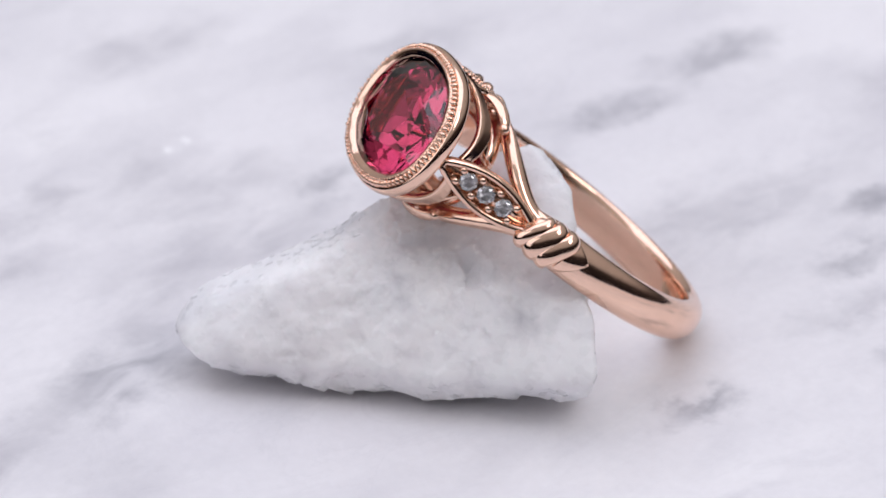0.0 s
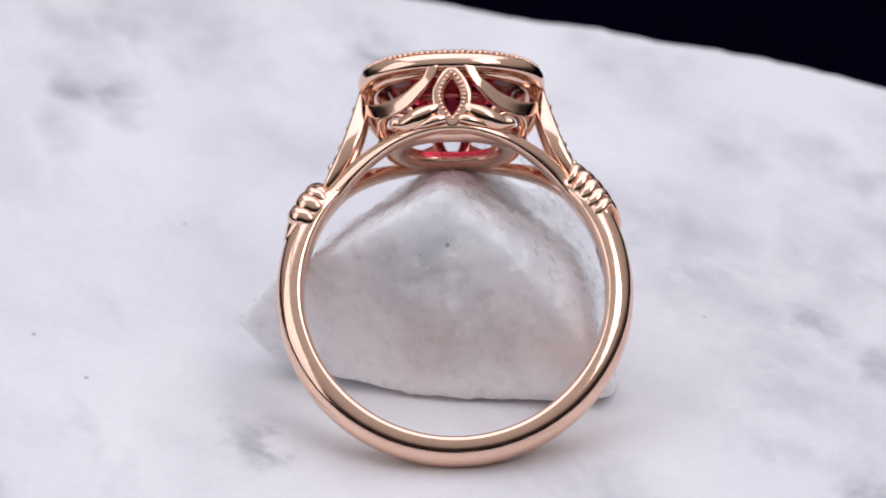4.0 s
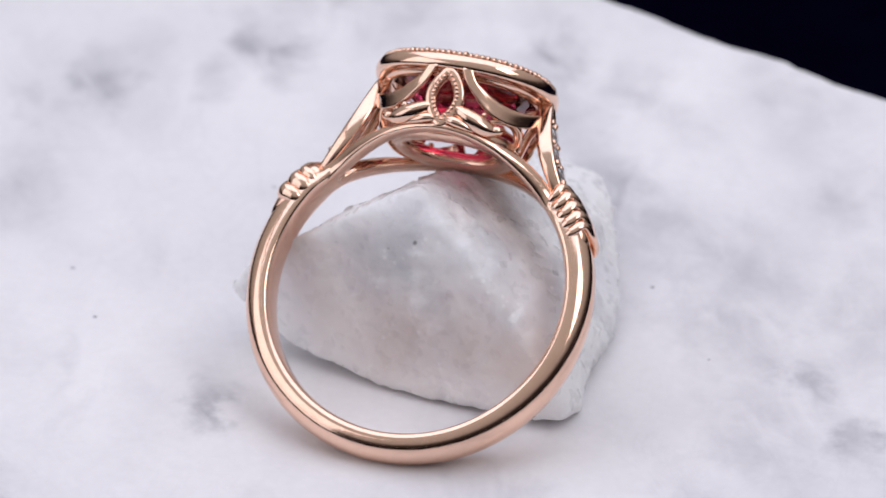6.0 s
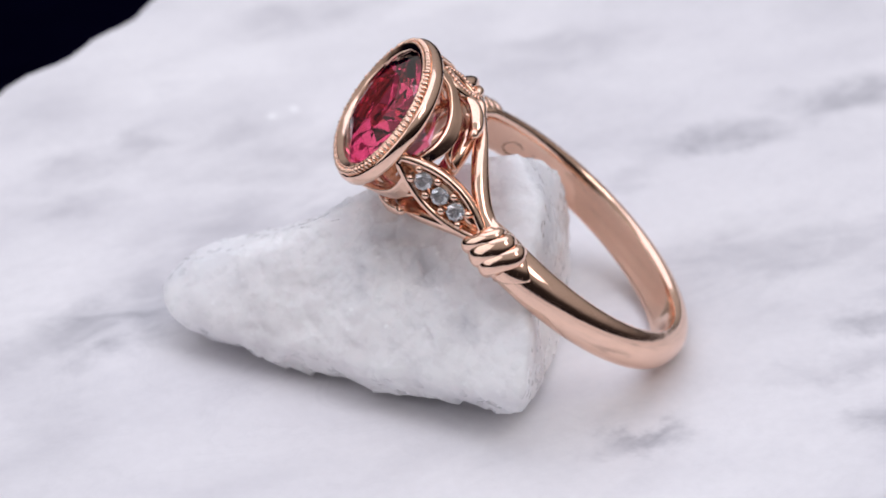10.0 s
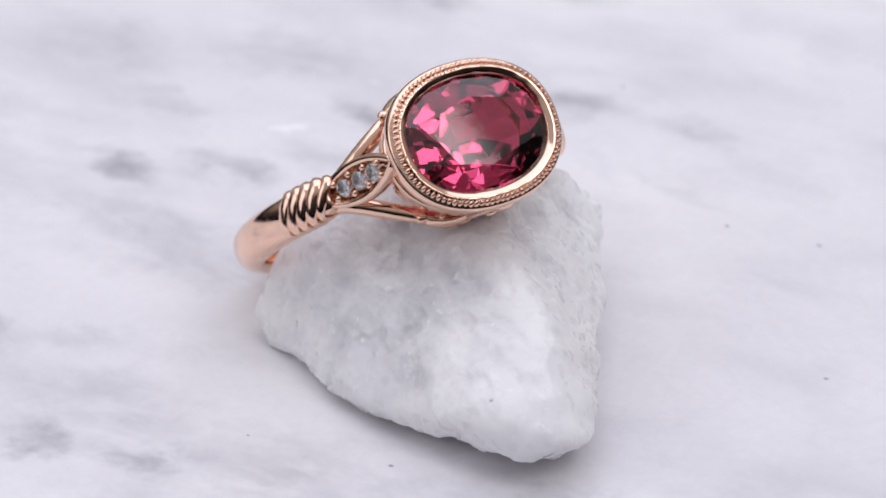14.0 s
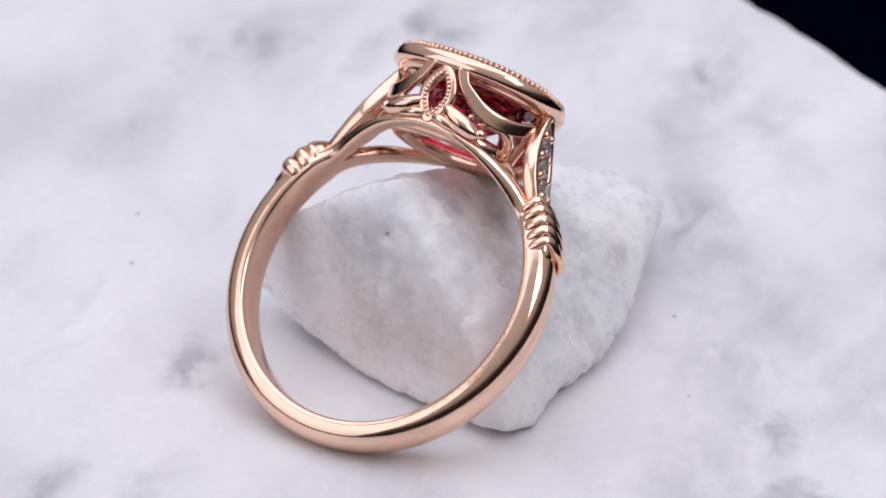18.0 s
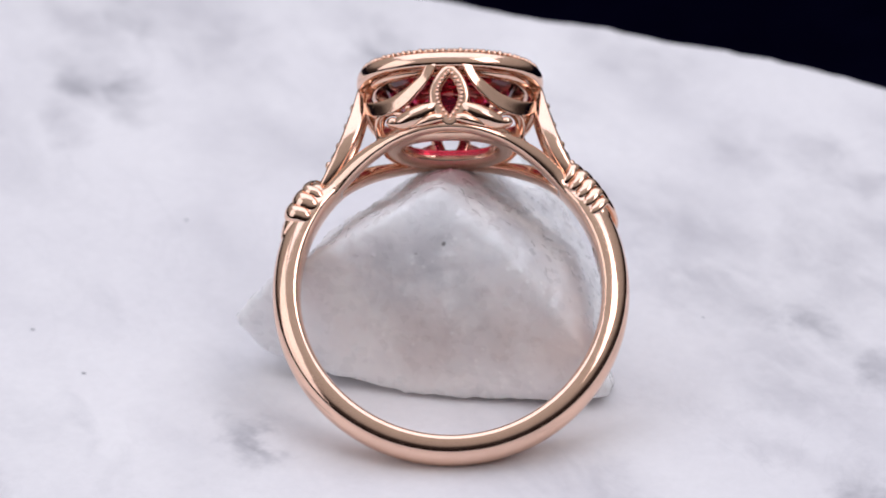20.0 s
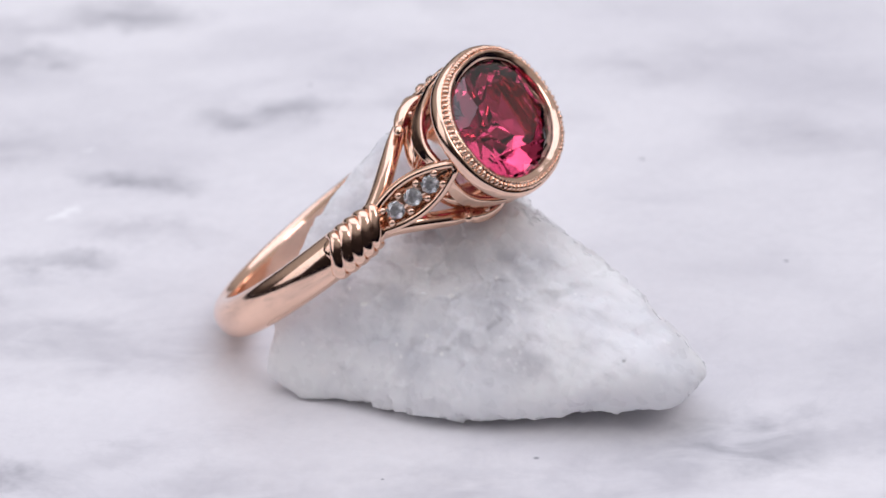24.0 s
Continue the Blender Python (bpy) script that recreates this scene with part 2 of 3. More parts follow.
def stone_material():
    m, nt, b = material("rough_white_stone")
    vec = coords(nt)
    wob = node(nt, "ShaderNodeTexNoise", Scale=260.0, Detail=4.0, Roughness=0.6)
    nt.links.new(vec, wob.inputs["Vector"])
    off = nt.nodes.new("ShaderNodeVectorMath")
    off.operation = "MULTIPLY_ADD"
    off.inputs[1].default_value, off.inputs[2].default_value = (0.005,) * 3, (-0.0025,) * 3
    nt.links.new(wob.outputs["Color"], off.inputs[0])
    at = nt.nodes.new("ShaderNodeVectorMath")
    nt.links.new(vec, at.inputs[0])
    nt.links.new(off.outputs[0], at.inputs[1])
    # clear white crystal with soft grey clouds
    big = ramp(nt, noise_node(nt, vec, 110, 3, 0.5, 0.3), [(0.36, (0.82, 0.82, 0.845)), (0.56, (0.93, 0.92, 0.925))])
    patch = ramp(nt, noise_node(nt, vec, 260, 4, 0.55, 0.4), [(0.46, (1.0,) * 3), (0.68, (0.60, 0.60, 0.63))])
    warm = ramp(nt, noise_node(nt, vec, 70, 3), [(0.52, (1, 1, 1)), (0.72, (1.0, 0.975, 0.962))])
    c = mix_colour(nt, 1.0, big.outputs[0], warm.outputs[0], "MULTIPLY")
    c = mix_colour(nt, 0.34, c, patch.outputs[0], "MULTIPLY")
    mott = ramp(nt, noise_node(nt, vec, 500, 5, 0.6), [(0.30, (0.45,) * 3), (0.60, (1.0,) * 3)])
    # grey clouds, with the shade on the back face mixed into the colour
    c = mix_colour(nt, times(nt, times(nt, blotches(nt, at.outputs[0], STONE_CLOUDS_AND_SHADE), mott.outputs[0]), 0.55), c, (0.45, 0.45, 0.485))
    c = mix_colour(nt, times(nt, blotches(nt, at.outputs[0], STONE_WARM), 0.60), c, (0.74, 0.675, 0.655))
    # white sugary grains; their white also stands in for the crystals' sparkle
    grain = node(nt, "ShaderNodeTexVoronoi", Scale=1500.0)
    nt.links.new(vec, grain.inputs["Vector"])
    dots = ramp(nt, grain.outputs["Distance"], [(0.10, (1, 1, 1)), (0.26, (0, 0, 0))])
    some = ramp(nt, noise_node(nt, vec, 300, 2), [(0.46, (0, 0, 0)), (0.60, (1, 1, 1))])
    c = mix_colour(nt, times(nt, times(nt, dots.outputs[0], some.outputs[0]), 0.55), c, (0.96, 0.955, 0.96))
    near = nt.nodes.new("ShaderNodeVectorMath")
    near.operation = "MULTIPLY_ADD"
    near.inputs[1].default_value = (0.22,) * 3
    nt.links.new(off.outputs[0], near.inputs[0])
    nt.links.new(vec, near.inputs[2])
    white = ramp(nt, blotches(nt, near.outputs[0], STONE_WHITES), [(0.35, (0, 0, 0)), (0.7, (1, 1, 1))])
    c = mix_colour(nt, white.outputs[0], c, (0.98, 0.975, 0.98))
    c = mix_colour(nt, times(nt, ramp(nt, blotches(nt, near.outputs[0], STONE_SPECKS), [(0.1, (0, 0, 0)), (0.7, (1, 1, 1))]).outputs[0], 0.70), c, (0.16, 0.15, 0.15))
    nt.links.new(c, b.inputs["Base Color"])
    # crystal faces: each cell has its own gloss
    cell = node(nt, "ShaderNodeTexVoronoi", Scale=2100.0)
    nt.links.new(vec, cell.inputs["Vector"])
    gloss = ramp(nt, cell.outputs["Color"], [(0.24, (0.08,) * 3), (0.32, (0.48,) * 3)])
    nt.links.new(gloss.outputs[0], b.inputs["Roughness"])
    b.inputs["Subsurface Weight"].default_value = 0.85
    b.inputs["Subsurface Radius"].default_value = (1.0, 0.96, 0.97)
    b.inputs["Subsurface Scale"].default_value = 0.0022
    mixh = nt.nodes.new("ShaderNodeMath")
    mixh.operation = "MULTIPLY_ADD"
    mixh.inputs[1].default_value = 0.09
    nt.links.new(cell.outputs["Distance"], mixh.inputs[0])
    nt.links.new(noise_node(nt, vec, 620, 6, 0.62), mixh.inputs[2])
    sugar = nt.nodes.new("ShaderNodeMath")
    sugar.operation = "MULTIPLY_ADD"
    sugar.inputs[1].default_value = 0.30
    nt.links.new(dots.outputs[0], sugar.inputs[0])
    nt.links.new(mixh.outputs[0], sugar.inputs[2])
    bump(nt, b, sugar.outputs[0], 0.17, 0.0005)
    return m


def black_material():
    m, nt, b = material("black_cloth")
    vec = coords(nt)
    c = ramp(nt, noise_node(nt, vec, 200, 4), [(0.3, (0.0006, 0.0005, 0.0035)), (0.7, (0.0010, 0.0009, 0.0050))])
    nt.links.new(c.outputs[0], b.inputs["Base Color"])
    b.inputs["Roughness"].default_value = 0.9
    b.inputs["Specular IOR Level"].default_value = 0.0
    return m


GOLD = gold_material()
ENGRAVED = gold_material("engraved_gold", 0.46, 0.40)
MARBLE = marble_material()
STONE = stone_material()
BLACK = black_material()
RUBY = gem_material("pink_red_gem", (0.54, 0.048, 0.118), 1.74)
DIAMOND = gem_material("clear_diamond", (0.97, 0.96, 1.0), 2.42, 0.90)

# ---------------------------------------------------------------- mesh tools (millimetres in, metres out)
MM = 0.001


def mesh_of(name, verts, faces, mat, smooth=True):
    me = bpy.data.meshes.new(name)
    me.from_pydata([(x * MM, y * MM, z * MM) for x, y, z in verts], [], faces)
    me.materials.append(mat)
    bm = bmesh.new()
    bm.from_mesh(me)
    bmesh.ops.recalc_face_normals(bm, faces=bm.faces)
    bm.to_mesh(me)
    bm.free()
    me.polygons.foreach_set("use_smooth", [smooth] * len(me.polygons))
    me.update()
    return me


def part(name, shape, mat, parent, label="", smooth=True):
    ob = new(name, mesh_of(name, shape[0], shape[1], mat, smooth))
    ob.parent = parent
    if label:
        tagged(ob, label)
    return ob


def join(*shapes):
    verts, faces = [], []
    for v, f in shapes:
        o = len(verts)
        verts += [tuple(p) for p in v]
        faces += [[i + o for i in q] for q in f]
    return verts, faces


def mirror(shape, x=1, y=1):
    return [(p[0] * x, p[1] * y, p[2]) for p in shape[0]], shape[1]


def ellipse(a, b, n=16, power=2.0, turn=0.0):
    out = []
    for i in range(n):
        t = 2 * math.pi * i / n + turn
        c, s = math.cos(t), math.sin(t)
        out.append((a * math.copysign(abs(c) ** (2 / power), c), b * math.copysign(abs(s) ** (2 / power), s)))
    return out


def sweep(path, section, up, closed=False):
    """Sweeps a section (function of 0..1 giving a list of 2D points: across, along up) along a path of 3D points."""
    pts = [Vector(p) for p in path]
    n = len(pts)
    verts, faces, k = [], [], 0
    for i, p in enumerate(pts):
        if closed:
            t = pts[(i + 1) % n] - pts[i - 1]
        else:
            t = pts[min(i + 1, n - 1)] - pts[max(i - 1, 0)]
        t.normalize()
        u = Vector(up(p)) if callable(up) else Vector(up)
        u = (u - t * u.dot(t)).normalized()
        w = t.cross(u)
        sec = section(i / (n if closed else n - 1))
        k = len(sec)
        verts += [tuple(p + w * a + u * b) for a, b in sec]
    m = n if closed else n - 1
    for i in range(m):
        for j in range(k):
            a, b = i * k + j, i * k + (j + 1) % k
            c, d = ((i + 1) % n) * k + (j + 1) % k, ((i + 1) % n) * k + j
            faces.append([a, b, c, d])
    if not closed:
        faces.append(list(range(k)))
        faces.append([(n - 1) * k + j for j in range(k)])
    return verts, faces


def curve(points, n=24):
    """A smooth path through a few points (Catmull-Rom)."""
    p = [Vector(q) for q in points]
    p = [2 * p[0] - p[1], *p, 2 * p[-1] - p[-2]]
    out = []
    m = len(p) - 3
    for i in range(n + 1):
        s = i / n * m
        k = min(int(s), m - 1)
        t = s - k
        a, b, c, d = p[k:k + 4]
        out.append(0.5 * ((2 * b) + (c - a) * t + (2 * a - 5 * b + 4 * c - d) * t * t + (3 * b - a - 3 * c + d) * t ** 3))
    return out


def ball(centre, r, seg=10, rows=7, squash=(1, 1, 1)):
    verts, faces = [], []
    for i in range(rows + 1):
        a = math.pi * i / rows
        for j in range(seg):
            b = 2 * math.pi * j / seg
            verts.append((centre[0] + squash[0] * r * math.sin(a) * math.cos(b), centre[1] + squash[1] * r * math.sin(a) * math.sin(b),
                          centre[2] + squash[2] * r * math.cos(a)))
    for i in range(rows):
        for j in range(seg):
            q = [i * seg + j, i * seg + (j + 1) % seg, (i + 1) * seg + (j + 1) % seg, (i + 1) * seg + j]
            faces.append(q)
    return verts, faces


OVAL = 2.22


def oval_point(a, b, t):
    c, s = math.cos(t), math.sin(t)
    return a * math.copysign(abs(c) ** (2 / OVAL), c), b * math.copysign(abs(s) ** (2 / OVAL), s)


def lathe_oval(profile, n=96, closed=False):
    """Rings of an oval: profile rows are (half width, half depth, height)."""
    verts, faces = [], []
    for a, b, z in profile:
        for i in range(n):
            t = 2 * math.pi * i / n
            verts.append((*oval_point(a, b, t), z))
    m = len(profile)
    for k in range(m if closed else m - 1):
        for i in range(n):
            faces.append([k * n + i, k * n + (i + 1) % n, ((k + 1) % m) * n + (i + 1) % n, ((k + 1) % m) * n + i])
    return verts, faces


# ---------------------------------------------------------------- setting
def outline_slab():
    """Uneven outline of the slab, with the broken edge on the side away from the table's front."""
    pts = []
    for i in range(240):
        a = 2 * math.pi * i / 240
        d = Vector((math.cos(a), math.sin(a)))
        r = 72.0
        for nx, ny, dist in ((-0.375, -0.927, 39.4), (-0.50, -0.866, 39.8), (-0.70, -0.714, 42.6), (-0.30, -0.954, 41.2), (-0.85, -0.527, 50.5)):
            q = d.x * nx + d.y * ny
            if q > 1e-3:
                r = min(r, dist / q)
        r += 0.55 * noise.noise((d.x * 7, d.y * 7, 0.3)) + 0.3 * noise.noise((d.x * 22, d.y * 22, 4.0))
        r += 7.5 * math.exp(-((math.degrees(a) - 193.0) / 6.5) ** 2)
        pts.append((r * d.x, r * d.y))
    return pts


SLAB_THICK = 12.0


def build_slab():
    ring = outline_slab()
    n = len(ring)
    verts, faces = [], []
    layers = ((0.0, 0.985), (-0.05, 0.992), (-0.35, 0.998), (-1.2, 1.0), (-SLAB_THICK, 1.003))
    for z, k in layers:
        for i, (x, y) in enumerate(ring):
            j = 0.0 if z == 0 else 0.25 * noise.noise((x * 0.4, y * 0.4, z))
            verts.append((x * k + j, y * k + j, z))
    for a in range(len(layers) - 1):
        for i in range(n):
            faces.append([a * n + i, a * n + (i + 1) % n, (a + 1) * n + (i + 1) % n, (a + 1) * n + i])
    faces.append(list(range(n)))
    faces.append([(len(layers) - 1) * n + i for i in range(n)])
    me = mesh_of("marble_slab", verts, faces, MARBLE, False)
    return tagged(new("marble_slab", me), "white marble slab with grey veins and an uneven edge", "slab")


def build_stone():
    corners = [(-4.4, -15.0, 2.2), (-2.6, -16.1, 2.8), (0.5, -15.2, 2.2), (10.3, 3.6, 1.5), (12.2, 3.6, 3.6), (-9.2, 5.4, 0.1), (-9.1, 7.7, 0.9), (-7.7, 7.7, 3.7), (-5.4, 7.2, 6.9), (0.1, 0.9, 11.3), (0.3, 3.7, 12.4), (-1.3, 5.8, 10.9), (3.6, 5.1, 10.7), (5.0, 5.0, 9.9), (0.4, 5.6, 9.4), (-2.0, -15.0, 4.1), (-4.6, -13.5, 4.35), (7.2, 4.4, 8.7), (10.7, 4.2, 6.0), (3.7, -7.8, 0.5), (0.5, -13.9, 1.2), (6.6, -3.2, 0.8), (-8.6, -3.8, 1.2), (-9.0, 2.6, 0.4), (-7.1, -7.2, 0.7), (-2.6, -13.9, 1.2), (5.0, 5.4, 0.4), (-6.2, -11.0, 3.1), (-6.7, 3.4, 7.2), (-2.9, 6.3, 9.8), (-2.1, 7.0, 0.3), (1.0, 6.5, 0.3), (1.0, -2.8, 9.7), (-0.1, -10.4, 6.9)]
    bm = bmesh.new()
    for c in corners:
        bm.verts.new(c)
    bmesh.ops.convex_hull(bm, input=bm.verts)
    centre = Vector((0.0, -1.0, 4.6))
    planes = []
    for f in bm.faces:
        f.normal_update()
        nrm = f.normal.copy()
        dist = nrm.dot(f.verts[0].co - centre)
        if dist < 0:
            nrm, dist = -nrm, -dist
        planes.append((nrm, max(dist, 0.3)))
    bm.free()
    N = np.array([list(p[0]) for p in planes])
    D = np.array([p[1] for p in planes])
    bm = bmesh.new()
    bmesh.ops.create_icosphere(bm, subdivisions=7, radius=1.0)
    sharp = 60.0
    for v in bm.verts:
        d = v.co.normalized()
        q = N @ np.array(d)
        inv = np.maximum(q, 1e-3) / D
        top = inv.max()
        s = top * (1 + math.log(np.exp(sharp * (inv / top - 1)).sum()) / sharp)
        p = centre + d * (1.022 / s)
        # broad hollows and chipped facets
        w = 0.45 * noise.noise(p * 0.24 + Vector((5, 2, 1)))
        near = noise.voronoi(p * 0.55)[0]
        w += 0.30 * (min(near[1] - near[0], 0.6) - 0.3)
        w -= 0.45 * math.exp(-((p - Vector((-3.0, -9.0, 6.5))).length / 3.6) ** 2)
        w += 0.45 * math.exp(-((p - Vector((-1.5, -14.6, 1.6))).length / 3.2) ** 2)
        v.co = p + d * w
    for _ in range(3):
        bmesh.ops.smooth_vert(bm, verts=bm.verts, factor=0.5, use_axis_x=True, use_axis_y=True, use_axis_z=True)
    bm.normal_update()
    # fine roughness stands on the surface
    for v, nrm in [(v, v.normal.copy()) for v in bm.verts]:
        p = v.co
        # broken crystal faces: each cell is a small plane with a tilt of its own; the back face is smoother
        back = min(1.0, max(0.0, (p.y - 2.5) / 2.5))
        w = 0.0
        for size, tilt in ((0.75, 0.16), (1.9, 0.09)):
            near = noise.voronoi(p * size + Vector((2, 9, 4)))[1][0]
            way = noise.noise_vector(near * 3.1)
            w += tilt * (1 - 0.7 * back) * way.dot(p * size + Vector((2, 9, 4)) - near) / size * 2.2
        w += 0.075 * noise.fractal(p * 1.0, 0.75, 2.2, 4)
        p = p + nrm * w
        # the foot is undercut
        foot = max(0.0, 1 - p.z / 1.1)
        side = Vector((p.x - centre.x, p.y - centre.y, 0)).normalized()
        p = p - side * (0.25 + 0.5 * noise.noise(p * 0.3)) * foot
        p.z = max(p.z, 0.02 + 0.05 * (1 + noise.noise(p * 1.3)))
        v.co = p * MM
    me = bpy.data.meshes.new("stone")
    bm.to_mesh(me)
    bm.free()
    me.materials.append(STONE)
    me.polygons.foreach_set("use_smooth", [True] * len(me.polygons))
    return tagged(new("stone", me), "rough white and grey stone lying on the marble slab", "stone")


# ---------------------------------------------------------------- the ring
RING_PLACE = Matrix.Translation((-0.09 * MM, 6.21 * MM, 6.89 * MM)) @ Matrix.Rotation(radians(0.94), 4, "Z") @ Matrix.Rotation(radians(47.93), 4, "X") @ Matrix.Rotation(radians(-0.34), 4, "Y")
INNER = 8.3        # finger radius
BA, BB = 5.20, 4.24  # half width and half depth of the bezel


def arc_point(phi, r, y=0.0):
    """A point on the finger circle, phi degrees from the top (the gem) toward +x."""
    return (r * math.sin(radians(phi)), y, r * math.cos(radians(phi)))


def dome(w, h, low=0.45, n=28):
    """Section of the band: flat toward the finger with rounded corners, domed outside. Half width w, height h."""
    out = []
    for i in range(n):
        s = 2 * math.pi * i / n
        c, d = math.cos(s), math.sin(s)
        if d > 0:
            out.append((w * math.copysign(abs(c) ** 0.86, c), low + (h - low) * d ** 0.95))
        else:
            out.append((w * math.copysign(abs(c) ** 0.62, c), low - low * abs(d) ** 0.62))
    return out


def shank_shape():
    path = [arc_point(46 + (314 - 46) * i / 170, INNER) for i in range(171)]

    def section(t):
        end = abs(2 * t - 1)
        drop = min(1.0, max(0.0, (end - 0.93) / 0.05))
        w = 1.20 + 0.04 * end ** 2 - 0.20 * drop
        h = 1.54 + 0.10 * end ** 4 - 0.72 * drop
        return dome(w, h, 0.42)

    return sweep(path, section, lambda p: (p.x, 0, p.z))


def knot_core(lo, hi):
    path = [arc_point(lo + (hi - lo) * i / 20, INNER + 0.98) for i in range(21)]

    def section(t):
        k = 0.70 + 0.36 * math.sin(math.pi * t) ** 0.6
        return ellipse(1.10 * k, 0.74 * k, 20, 2.6)

    return sweep(path, section, lambda p: (p.x, 0, p.z))


def knot_coils(side):
    """Slanted bands of the wrap on one shoulder; the side next to the finger is pressed flat."""
    out = []
    angles = (51.6, 56.2, 60.9) if side > 0 else (47.8, 51.4, 55.2, 59.0, 62.8)
    for k, phi in enumerate(angles):
        c = Vector(arc_point(phi, INNER + 0.98))
        er, ey = Vector(arc_point(phi, 1.0)), Vector((0, 1, 0))
        et = er.cross(ey)
        big = (0.94, 1.03, 1.05, 1.05, 1.02)[k]
        path = []
        for i in range(56):
            s = 2 * math.pi * i / 56
            lean = (-0.85 if side > 0 else 0.80) * math.cos(s) * (0.40 + 0.60 * max(0.0, math.sin(s))) + 0.07 * math.sin(2 * s)
            r = 0.78 * big * math.copysign(abs(math.sin(s)) ** 0.8, math.sin(s))
            path.append(c + ey * (1.06 * big * math.copysign(abs(math.cos(s)) ** 0.8, math.cos(s))) + er * max(r, -0.50) + et * lean)
        wide = (0.42, 0.60, 0.54)[k] if side > 0 else (0.34, 0.41, 0.43, 0.43, 0.40)[k]
        out.append(mirror(sweep(path, lambda t, w=wide, k_side=side: ellipse(w * (0.86 + 0.14 * math.sin(2 * math.pi * t)), 0.25 if k_side > 0 else 0.22, 18, 1.8), lambda p, c=c: p - c, True), side))
    return out


def tongue_shape(lo, hi):
    """Pointed end of the wrap, lying on the outside of the shank."""
    verts, faces = [], []
    n, m = 10, 8
    for i in range(n + 1):
        s = i / n
        phi = lo + (hi - lo) * s
        w = 1.10 * (1 - s ** 1.5) + 0.02
        for j in range(m + 1):
            u = -1 + 2 * j / m
            y = w * u + 0.45 * s
            r = INNER + 0.42 + 1.18 * max(0.0, 1 - (y / 1.26) ** 2) ** 0.5 + 0.02 + 0.24 * (1 - s * s)
            verts.append(arc_point(phi, r, y))
    for i in range(n):
        for j in range(m):
            p = i * (m + 1) + j
            faces.append([p, p + 1, p + m + 2, p + m + 1])
    o = len(verts)
    verts += [(x * 0.93, y, z * 0.93) for x, y, z in verts]
    faces += [[k + o for k in reversed(f)] for f in list(faces)]
    edge = [j for j in range(m + 1)] + [i * (m + 1) + m for i in range(1, n + 1)] + [n * (m + 1) + j for j in range(m - 1, -1, -1)] + [i * (m + 1) for i in range(n - 1, 0, -1)]
    for p, q in zip(edge, edge[1:] + edge[:1]):
        faces.append([p, q, q + o, p + o])
    return verts, faces


LEAF_LOW, LEAF_TOP = Vector((7.45, 0, 6.2)), Vector((5.15, 0, 11.85))
LEAF_OUT = Vector(((LEAF_TOP - LEAF_LOW).z, 0, -(LEAF_TOP - LEAF_LOW).x)).normalized()


def leaf_line(s):
    """Middle of the shoulder leaf and its half width, from the knot (0) to the bezel (1)."""
    p = LEAF_LOW.lerp(LEAF_TOP, s) + LEAF_OUT * -0.34 * math.sin(math.pi * s)
    w = 0.12 + 0.88 * math.sin(math.pi * min(1.0, 0.03 + 0.97 * s)) ** 0.85
    return p, w


def leaf_rim():
    n = 26
    rim = [leaf_line(i / n) for i in range(n + 1)]
    loop = [p + Vector((0, w, 0)) for p, w in rim] + [p - Vector((0, w, 0)) for p, w in reversed(rim)]
    loop = [p - LEAF_OUT * 0.42 for p in loop]
    
    def sec(t):
        up = 1 - abs(2 * t - 1)   # 0 at the knot, 1 at the bezel
        return ellipse(0.23, 0.30 + 0.16 * min(1.0, up * 2.2), 16, 3.0)

    return sweep(loop, sec, LEAF_OUT, True)


def leaf_bed():
    n = 26
    verts, faces = [], []
    for i in range(n + 1):
        p, w = leaf_line(i / n)
        for dy, d in ((w, -0.55), (-w, -0.55), (-w, -0.66), (w, -0.66)):
            verts.append(tuple(p + Vector((0, dy, 0)) + LEAF_OUT * d))
    for i in range(n):
        for j in range(4):
            faces.append([i * 4 + j, i * 4 + (j + 1) % 4, i * 4 + 4 + (j + 1) % 4, i * 4 + 4 + j])
    return verts, faces


def brilliant(c, u, r):
    """A small round brilliant at c, facing u."""
    u = Vector(u).normalized()
    x = Vector((0, 1, 0))
    y = u.cross(x).normalized()
    verts, faces = [], []
    n = 8
    rows = ((0.55, 0.32, 0), (0.82, 0.18, 0.5), (1.0, 0.03, 0), (1.0, -0.03, 0), (0.55, -0.42, 0.5))
    for rad, h, off in rows:
        for i in range(n):
            t = 2 * math.pi * (i + off) / n
            verts.append(tuple(c + (x * math.cos(t) + y * math.sin(t)) * rad * r + u * h * r))
    facets(verts, faces, n, [q[2] for q in rows])
    verts.append(tuple(c - u * 0.86 * r))
    for i in range(n):
        faces.append([(len(rows) - 1) * n + i, (len(rows) - 1) * n + (i + 1) % n, len(verts) - 1])
    return verts, faces


def facets(verts, faces, n, offs):
    faces.append(list(range(n)))
    for r in range(len(offs) - 1):
        p, q = r * n, (r + 1) * n
        for i in range(n):
            j = (i + 1) % n
            if offs[r] == offs[r + 1]:
                faces.append([p + i, p + j, q + j, q + i])
            elif offs[r + 1] > offs[r]:
                faces += [[p + i, p + j, q + i], [p + j, q + j, q + i]]
            else:
                faces += [[p + i, q + j, q + i], [p + i, p + j, q + j]]


